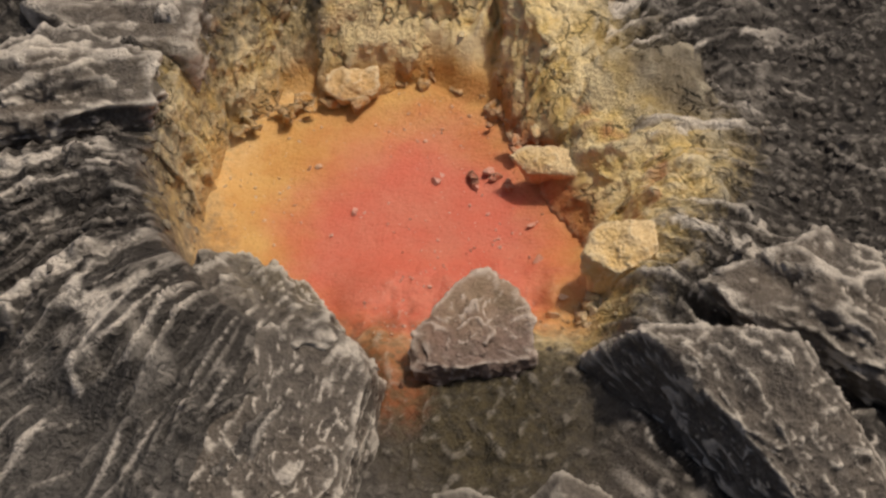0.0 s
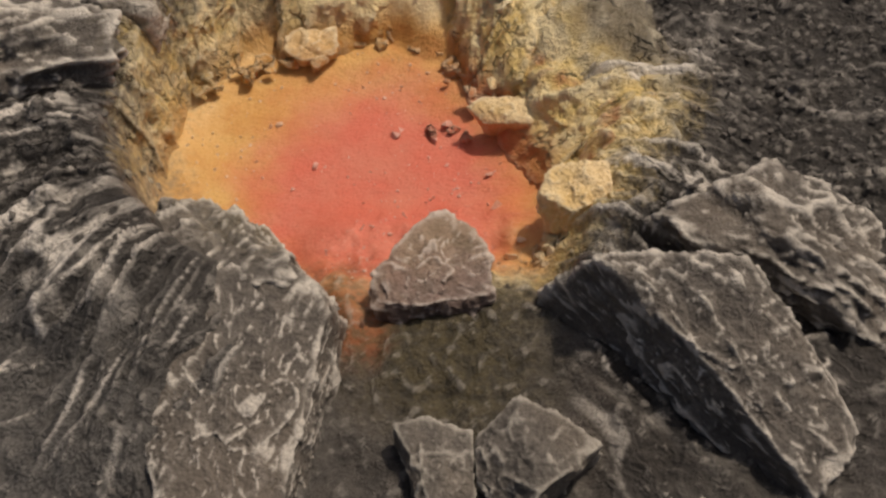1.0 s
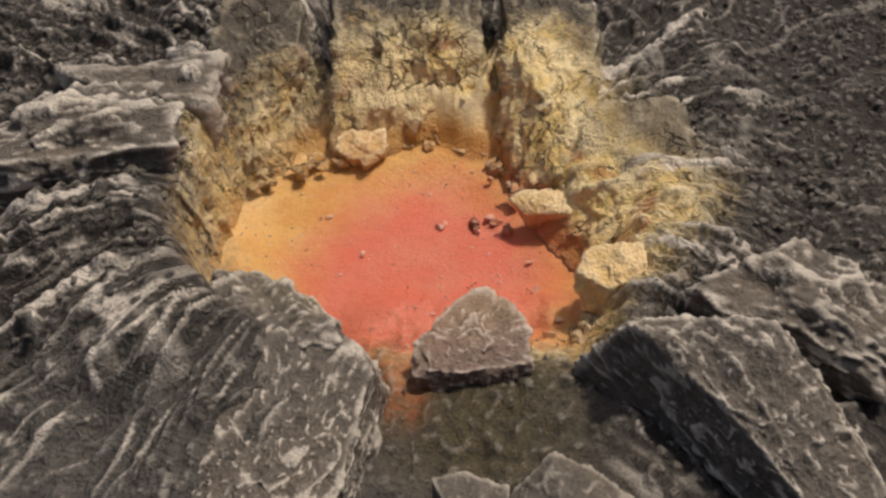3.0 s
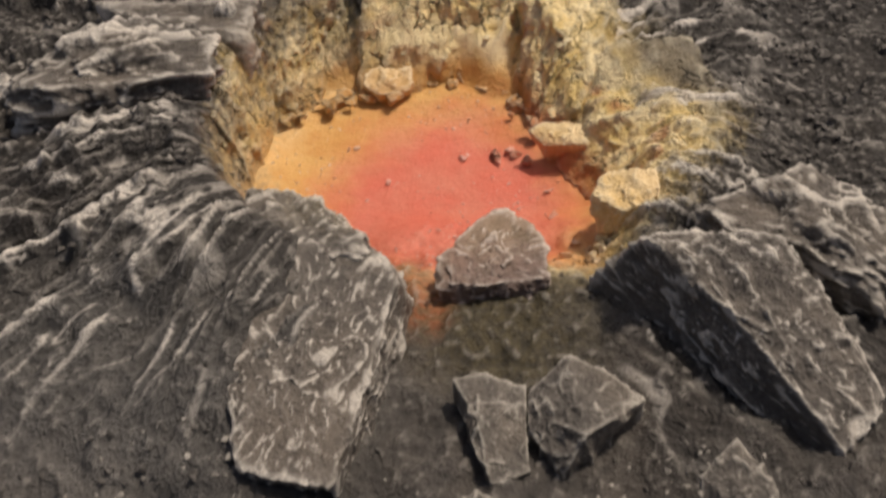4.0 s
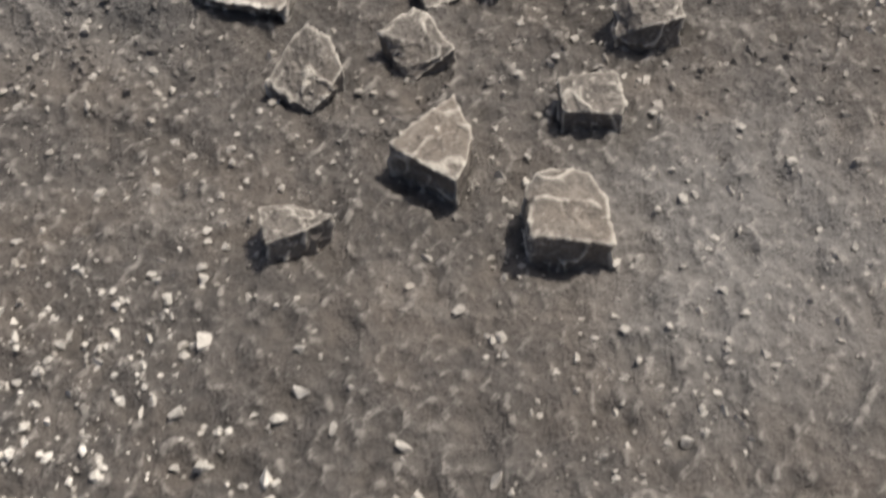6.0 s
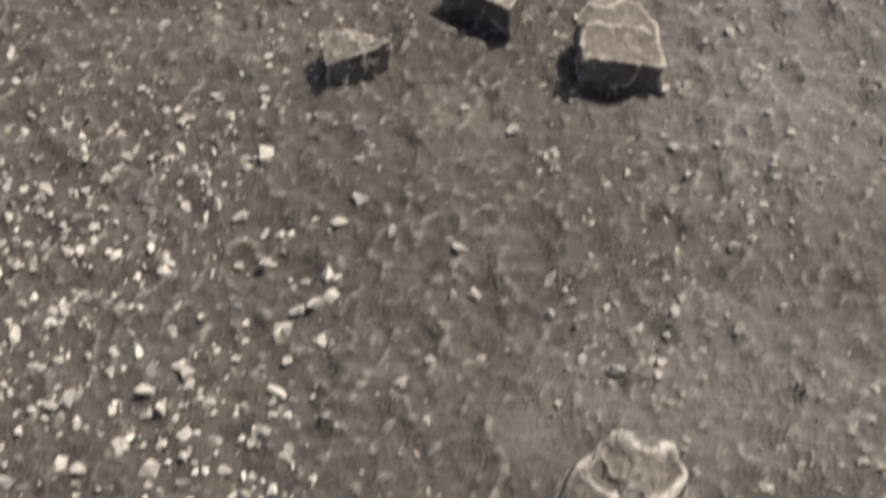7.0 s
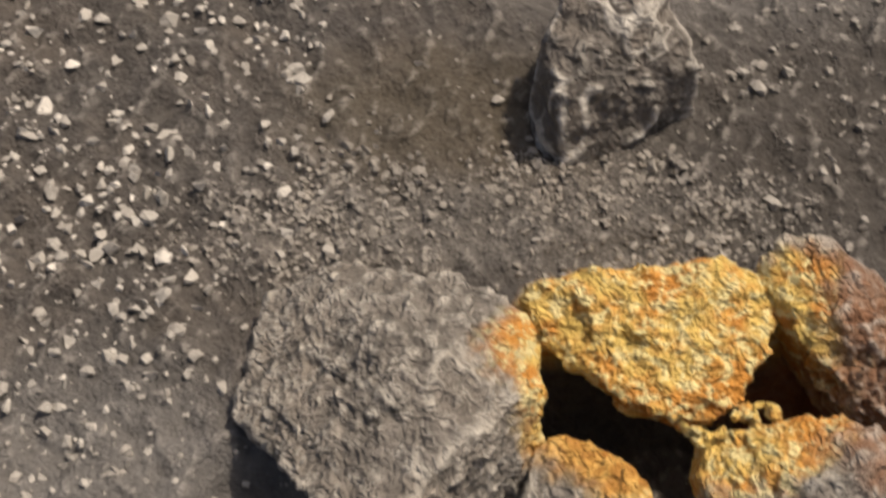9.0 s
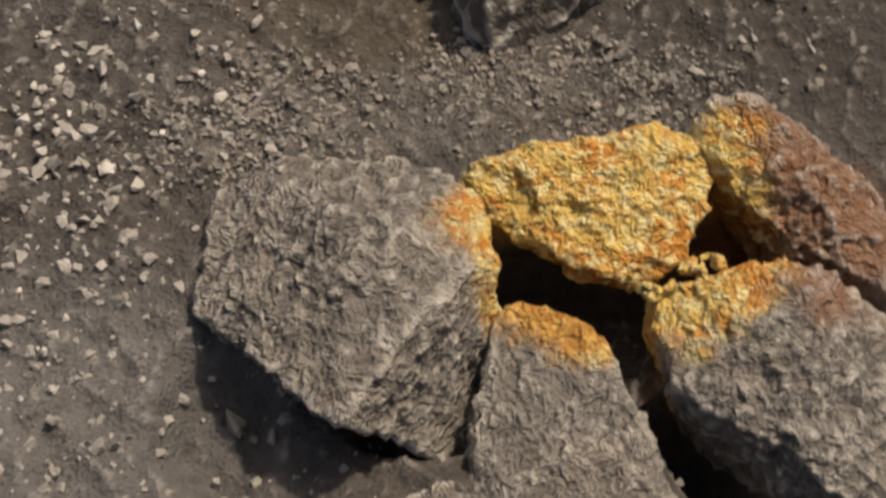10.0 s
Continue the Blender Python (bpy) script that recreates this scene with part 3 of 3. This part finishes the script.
rock("stone", [(0.29, 1.05, 0.035), (0.34, 1.04, 0.04), (0.345, 1.06, 0.035), (0.30, 1.07, 0.04), (0.31, 1.05, -0.03), (0.34, 1.06, -0.03)],
     "small yellow stone wedged beside the crusted boulder", "stone", CREAM, sub=4, rough=0.006, crag=0.004, seed=44)
rock("stone", [(0.085, 1.285, -0.01), (0.12, 1.30, 0.0), (0.185, 1.29, 0.0), (0.19, 1.24, -0.005), (0.115, 1.255, -0.02), (0.12, 1.28, -0.08), (0.19, 1.27, -0.08)],
     "pinkish crusted ledge stone jutting over the pit floor", "stone", CREAM, sub=5, rough=0.006, crag=0.004, seed=45)

# ---- rocks on the gravel below ----
LOOSE = [
    ([(-0.012, 0.64, 0.05), (0.03, 0.645, 0.05), (0.09, 0.625, 0.045), (0.105, 0.50, 0.012), (0.05, 0.475, 0.01), (0.03, 0.56, 0.045)], 51, "dark knobbly rock with a pale crusted top edge"),
    ([(0.10, 0.61, 0.04), (0.15, 0.655, 0.075), (0.20, 0.64, 0.07), (0.26, 0.60, 0.045), (0.18, 0.525, 0.06), (0.15, 0.49, 0.01), (0.105, 0.56, 0.03)], 53, "dark knobbly rock with a bubbly crusted top"),
    ([(-0.012, 0.39, 0.04), (0.036, 0.435, 0.045), (0.063, 0.40, 0.05), (0.096, 0.365, 0.035), (0.02, 0.37, 0.045), (0.03, 0.33, 0.0)], 55, "small angular grey rock with a sharp ridge"),
    ([(-0.12, 0.375, 0.075), (-0.085, 0.35, 0.07), (-0.065, 0.31, 0.05), (-0.175, 0.30, 0.03), (-0.11, 0.26, 0.01), (-0.15, 0.345, 0.06)], 57, "angular grey rock with a folded crest"),
    ([(0.335, 0.455, 0.06), (0.383, 0.50, 0.085), (0.435, 0.40, 0.06), (0.375, 0.385, 0.055), (0.335, 0.40, 0.02), (0.42, 0.46, 0.07)], 59, "craggy dark rock with bright facets"),
    ([(0.242, 0.285, 0.055), (0.325, 0.295, 0.05), (0.335, 0.222, 0.045), (0.250, 0.228, 0.045)], 61, "flat square slab of grey stone"),
    ([(0.006, 0.158, 0.055), (0.095, 0.243, 0.06), (0.12, 0.163, 0.06), (0.115, 0.13, 0.058), (0.099, 0.090, 0.06)], 63, "triangular flat-topped slab of grey stone"),
    ([(0.195, 0.075, 0.06), (0.225, 0.105, 0.065), (0.279, 0.10, 0.065), (0.30, 0.05, 0.06), (0.308, -0.017, 0.055), (0.194, -0.010, 0.065), (0.20, 0.03, 0.07)], 65, "blocky grey rock with bright broken edges"),
    ([(-0.16, 0.052, 0.05), (-0.066, 0.035, 0.05), (-0.10, 0.01, 0.052), (-0.152, -0.010, 0.048), (-0.145, 0.02, 0.05)], 67, "wedge-shaped flat grey rock with a dark front"),
]
for pts, seed, label in LOOSE:
    cx, cy = np.mean([p[0] for p in pts]), np.mean([p[1] for p in pts])
    low = [(cx + (p[0] - cx) * 0.95, cy + (p[1] - cy) * 0.95, -0.02) for p in pts]
    rock("loose_rock", pts + low, label, "rock", material=GRAVEL_ROCK, group="rocks below the pit", sub=6, power=60, rough=0.007, crag=0.006, crag_freq=26, seed=seed, grain=0.0015, crusted=0.7, fine=0.5)
rock("boulder", [(0.135, -0.735, 0.11), (0.155, -0.69, 0.15), (0.205, -0.655, 0.165), (0.26, -0.665, 0.155), (0.31, -0.755, 0.09), (0.235, -0.73, 0.15), (0.15, -0.81, 0.09),
                 (0.118, -0.79, -0.04), (0.17, -0.85, -0.04), (0.325, -0.75, -0.04), (0.25, -0.63, -0.04), (0.145, -0.66, -0.04)],
     "upright dark boulder with white crystal veins on its facets", "boulder", VEINED, sub=6, power=34, rough=0.012, crag=0.006, crag_freq=17, seed=71, grain=0.002, crusted=1.0, fine=0.0)

# ---- broken crust round the lower vent ----
rock("crust_slab", [(-0.17, -1.03, 0.035), (-0.11, -0.995, 0.05), (0.04, -1.035, 0.075), (0.098, -1.07, 0.07), (0.105, -1.16, 0.08), (0.02, -1.245, 0.11), (-0.062, -1.345, 0.10), (-0.13, -1.25, 0.06),
                    (-0.205, -1.17, 0.02), (-0.03, -1.12, 0.108), (-0.16, -1.04, -0.04), (0.06, -1.05, -0.04), (0.118, -1.235, -0.05), (0.055, -1.335, -0.05), (-0.12, -1.22, -0.02)],
     "large domed grey crust slab with a shaded broken edge", "slab", CRUSTED, sub=6, power=34, rough=0.014, crag=0.008, crag_freq=44, seed=81, crusted=0.9, grain=0.003)
rock("crust_block", [(0.11, -1.03, 0.055), (0.19, -1.025, 0.06), (0.265, -1.015, 0.08), (0.375, -1.03, 0.075), (0.37, -1.075, 0.055), (0.285, -1.195, 0.02), (0.255, -1.18, 0.02), (0.19, -1.125, 0.03), (0.115, -1.075, 0.035),
                     (0.12, -1.0, -0.08), (0.33, -1.0, -0.08), (0.30, -1.08, -0.09), (0.14, -1.05, -0.06)],
     "vivid yellow and orange sulphur crust over the vent", "rock", CRUSTED, sub=6, power=12, rough=0.018, crag=0.011, crag_freq=26, seed=83, grain=0.0015)
rock("crust_block", [(0.33, -1.04, 0.06), (0.395, -0.995, 0.125), (0.46, -1.02, 0.10), (0.53, -1.10, 0.06), (0.56, -1.25, 0.05), (0.47, -1.20, 0.06), (0.41, -1.13, 0.06), (0.36, -1.08, 0.05),
                     (0.35, -1.0, -0.06), (0.58, -1.1, -0.06), (0.55, -1.28, -0.06), (0.44, -1.10, -0.08)],
     "rusty orange crust block rising beside the vent", "rock", CRUSTED, sub=6, power=10, rough=0.016, crag=0.010, crag_freq=28, seed=85, grain=0.004)
rock("crust_block", [(0.255, -1.205, 0.05), (0.33, -1.19, 0.07), (0.405, -1.195, 0.105), (0.475, -1.25, 0.10), (0.53, -1.35, 0.06), (0.50, -1.55, 0.03), (0.37, -1.42, 0.075), (0.26, -1.31, 0.055), (0.38, -1.29, 0.11),
                     (0.29, -1.22, -0.08), (0.48, -1.26, -0.08), (0.52, -1.5, -0.08), (0.30, -1.33, -0.08)],
     "domed grey crust block with an orange crown", "rock", CRUSTED, sub=6, power=14, rough=0.015, crag=0.008, crag_freq=40, seed=87, crusted=0.9, grain=0.004)
rock("crust_block", [(0.105, -1.195, 0.04), (0.16, -1.20, 0.05), (0.215, -1.235, 0.055), (0.225, -1.30, 0.05), (0.255, -1.43, 0.04), (0.30, -1.65, 0.03), (0.0, -1.65, 0.0), (0.06, -1.33, 0.012),
                     (0.12, -1.20, -0.09), (0.22, -1.27, -0.09), (0.27, -1.65, -0.09), (0.0, -1.65, -0.09), (0.06, -1.33, -0.07)],
     "grey crust block with an orange broken edge", "rock", CRUSTED, sub=6, power=18, rough=0.012, crag=0.007, crag_freq=44, seed=89, crusted=0.9, grain=0.003)


rock("crust_block", [(-0.14, -1.43, 0.0), (-0.02, -1.385, 0.005), (0.07, -1.365, 0.012), (0.125, -1.40, 0.018), (0.11, -1.66, 0.01), (-0.16, -1.66, -0.015),
                     (-0.14, -1.44, -0.08), (0.12, -1.38, -0.08), (0.11, -1.66, -0.08), (-0.16, -1.66, -0.08)],
     "low grey crust plate below the domed slab", "rock", CRUSTED, sub=6, power=18, rough=0.012, crag=0.007, crag_freq=44, seed=91, crusted=0.9, grain=0.003)


# ---- rubble at the foot of the vent's walls ----
def rubble(path, total, sizes, seed, label, group, spread=0.02, material=WALL):
    rng = random.Random(seed)
    for k in range(total):
        f = (k + rng.random()) / total * (len(path) - 1)
        a, b, q = path[int(f)], path[min(int(f) + 1, len(path) - 1)], f - int(f)
        x, y = a[0] + (b[0] - a[0]) * q + rng.gauss(0, spread), a[1] + (b[1] - a[1]) * q + rng.gauss(0, spread)
        z = a[2] + (b[2] - a[2]) * q
        s = rng.uniform(*sizes)
        corners = []
        for _ in range(9):
            v = Vector((rng.gauss(0, 1), rng.gauss(0, 1), rng.gauss(0, 1))).normalized()
            corners.append((x + v.x * s * 1.1, y + v.y * s, z + v.z * s * 0.8))
        rock("stone", corners, label, "stone", material, group, sub=3, power=60, rough=0.08 * s, freq=60, crag=0.06 * s, crag_freq=70, seed=seed + k)


rubble([(-0.37, 1.37, -0.05), (-0.30, 1.42, -0.05), (-0.22, 1.45, -0.055), (-0.10, 1.50, -0.06), (0.02, 1.52, -0.06)], 22, (0.008, 0.022), 501, "yellow sulphur-crusted stone at the foot of the wall", "stones at the wall foot", 0.012)
rubble([(0.05, 1.50, -0.06), (0.075, 1.42, -0.06), (0.10, 1.34, -0.05), (0.15, 1.40, 0.0), (0.17, 1.48, 0.04)], 28, (0.008, 0.021), 551, "yellow and orange crusted stone fallen from the wall", "stones at the wall foot", 0.018)
rubble([(0.10, 1.27, -0.065), (0.06, 1.29, -0.07), (0.02, 1.28, -0.07)], 6, (0.008, 0.014), 601, "grey stone lying on the red pit floor", "stones in the pit", 0.01)
rubble([(0.17, 1.0, -0.05), (0.21, 0.99, -0.03), (0.24, 1.01, -0.01), (0.27, 1.0, 0.01)], 14, (0.008, 0.018), 611, "orange-stained stone below the crusted boulder", "stones in the pit", 0.014)

rubble([(0.255, -1.205, 0.055), (0.29, -1.20, 0.065), (0.335, -1.19, 0.075), (0.30, -1.175, 0.04)], 22, (0.005, 0.011), 631, "glassy yellow sulphur crystal on the vent's lip", "sulphur crystals", 0.007, CRUSTED)
rock("stone", [(-0.235, 1.455, -0.03), (-0.20, 1.44, -0.045), (-0.145, 1.46, -0.045), (-0.15, 1.50, -0.025), (-0.22, 1.49, -0.02), (-0.19, 1.47, -0.09), (-0.22, 1.48, -0.09), (-0.15, 1.48, -0.09)],
     "pale pinkish crusted stone at the foot of the wall", "stone", CREAM, sub=5, power=14, rough=0.014, crag=0.006, seed=641)

# ---- pebbles ----
def pebble_mesh(seed, flat_z=0.6):
    rng = random.Random(seed)
    bm = bmesh.new()
    for _ in range(11):
        v = Vector((rng.gauss(0, 1), rng.gauss(0, 1), rng.gauss(0, 1))).normalized()
        bm.verts.new((v.x * rng.uniform(0.75, 1.15), v.y * rng.uniform(0.55, 0.9), v.z * flat_z))
    got = bmesh.ops.convex_hull(bm, input=bm.verts)
    bmesh.ops.delete(bm, geom=list({g for g in got["geom_interior"] + got["geom_unused"] if isinstance(g, bmesh.types.BMVert)}), context="VERTS")
    me = bpy.data.meshes.new("pebble")
    bm.to_mesh(me)
    bm.free()
    me.materials.append(PEBBLE)
    return me


SHAPES = [pebble_mesh(s, 0.60 + 0.07 * (s % 5)) for s in range(10)]


def pebble(x, y, size, seed, label, group, name="pebble"):
    rng = random.Random(seed)
    ob = new(name, SHAPES[seed % len(SHAPES)])
    ob.matrix_world = pose(x, y, zat(x, y) + size * 0.22, rng.uniform(-20, 20), rng.uniform(-20, 20), rng.uniform(0, 360)) @ Matrix.Diagonal((size, size * rng.uniform(0.7, 1.1), size * rng.uniform(0.7, 1.1), 1))
    return tagged(ob, label, "pebble", group)


SEEN = [(0.41, 0.092, 0.011), (-0.24, -0.034, 0.013), (-0.406, -0.127, 0.014), (-0.224, -0.136, 0.02), (-0.312, -0.534, 0.017), (-0.146, -0.711, 0.015), (0.057, -0.356, 0.013),
        (0.385, -0.279, 0.014), (-0.508, -0.201, 0.014), (0.19, 0.414, 0.011), (0.40, -0.724, 0.014), (0.44, -0.69, 0.012), (-0.296, -0.793, 0.016), (-0.292, -0.824, 0.013), (0.556, 0.107, 0.013),
        (-0.397, 0.115, 0.013), (-0.312, 0.488, 0.013), (0.293, 0.515, 0.010), (-0.363, -0.951, 0.015), (-0.17, -1.265, 0.019), (0.19, 0.335, 0.009), (0.16, -0.13, 0.012), (-0.30, 0.43, 0.012)]
for k, (px, py, s) in enumerate(SEEN):
    pebble(px, py, s, 100 + k, "pale grey angular pebble lying on dark gravel", "pebbles on the gravel")
INPIT = [(-0.166, 1.221, 0.010), (-0.04, 1.285, 0.013), (-0.025, 1.30, 0.010), (0.13, 1.11, 0.013), (-0.253, 1.313, 0.011), (-0.235, 1.318, 0.008), (0.05, 1.30, 0.015), (0.03, 1.27, 0.012), (0.167, 1.026, 0.011),
         (0.15, 0.99, 0.012), (0.19, 1.0, 0.011), (0.21, 0.985, 0.013), (0.225, 1.0, 0.012), (0.20, 0.965, 0.010), (0.145, 0.905, 0.016), (0.12, 1.19, 0.010), (-0.20, 1.17, 0.006), (0.07, 1.15, 0.007)]
for k, (px, py, s) in enumerate(INPIT):
    pebble(px, py, s, 200 + k, "small mineral-stained stone lying on the pit floor", "stones in the pit")
rng = random.Random(7)
count = 0
while count < 255:
    px, py = rng.uniform(-0.60, 0.60), rng.uniform(-1.15, 0.45)
    dense = 0.16 + 0.84 * (px < -0.02 + 0.25 * py) * (py < -0.05)
    if rng.random() > dense or (0.03 < px and py < -0.95) or (-0.24 < px and py < -0.98):
        continue
    pebble(px, py, (0.0085 if px < -0.15 and py < -0.2 else 0.006) + 0.009 * rng.random() ** 2, 300 + count, "small pale grey pebble lying on dark gravel", "pebbles on the gravel")
    count += 1


def scatter(name, total, size, area, label, seed, keep, material=PEBBLE):
    """Countless small angular grains in one mesh."""
    rs = np.random.RandomState(seed)
    x = rs.uniform(area[0], area[1], total * 3)
    y = rs.uniform(area[2], area[3], total * 3)
    ok = rs.uniform(0, 1, total * 3) < keep(x, y) * smooth(-0.25, 0.35, fbm(x * 5, y * 5, x * 0, 3, seed))
    x, y = x[ok][:total], y[ok][:total]
    z = ground_height(x, y)
    verts, faces, base = [], [], 0
    kinds = [(np.array([v.co for v in m.vertices]), [list(p.vertices) for p in m.polygons]) for m in SHAPES]
    for i in range(len(x)):
        v, f = kinds[i % len(kinds)]
        a = rs.uniform(0, 6.283)
        s = size[0] + (size[1] - size[0]) * rs.uniform(0, 1) ** 2.5
        ca, sa = math.cos(a) * s, math.sin(a) * s
        tilt = rs.uniform(-0.4, 0.4)
        q = np.stack([v[:, 0] * ca - v[:, 1] * sa + x[i], v[:, 0] * sa + v[:, 1] * ca + y[i], (v[:, 2] + tilt * v[:, 0]) * s + z[i] + 0.15 * s], axis=1)
        verts += q.tolist()
        faces += [[k + base for k in p] for p in f]
        base += len(v)
    ob = mesh_object(name, verts, faces, material, flat=True)
    return tagged(ob, label, "gravel", kind="stuff")


def on_gravel(x, y):
    return 0.30 + 0.70 * smooth(0.0, -0.45, x - 0.2 * y) * smooth(0.15, -0.3, y)


scatter("gravel", 5000, (0.0022, 0.0105), (-0.85, 0.80, -1.5, 0.55), "fine dark grey volcanic gravel and grit", 5, on_gravel)
scatter("gravel", 3200, (0.002, 0.0075), (-0.40, 0.60, -1.06, -0.78), "pale grey chips of crust spread over the ash", 15,
        lambda x, y: smooth(1.25, 0.6, np.hypot((x - 0.08) / 0.38, (y + 0.92) / 0.11)), CHIP)
scatter("gravel", 650, (0.004, 0.010), (-0.80, 0.75, -0.95, 0.5), "dusty dark chips half sunk in the ash", 25,
        lambda x, y: 0.5 + 0.5 * smooth(-0.2, 0.3, x), CHIP)
scatter("gravel", 330, (0.005, 0.013), (-0.70, -0.12, -1.45, -0.45), "pale angular pebbles scattered on the ash", 35,
        lambda x, y: np.where((y < -0.98) & (x > -0.23), 0.0, 1.0))
scatter("gravel", 220, (0.003, 0.010), (-0.62, -0.23, -1.45, -0.95), "pale angular chips beside the domed slab", 36, lambda x, y: 1.0 + 0 * x)
scatter("gravel", 420, (0.0015, 0.005), (-0.40, 0.20, 0.92, 1.48), "fine red and ochre grit on the pit floor", 9,
        lambda x, y: np.where(pit_u(x, y) < 0.95, 1.0, 0.0))
scatter("gravel", 2600, (0.003, 0.011), (-0.95, 0.90, 0.3, 2.0), "coarse dark cinders strewn over the rock", 6,
        lambda x, y: np.where(smooth(0.9, 1.15, pit_u(x, y)) > 0.5, 0.25 + 0.75 * (np.abs(x) > 0.35), 0.02), CINDER)
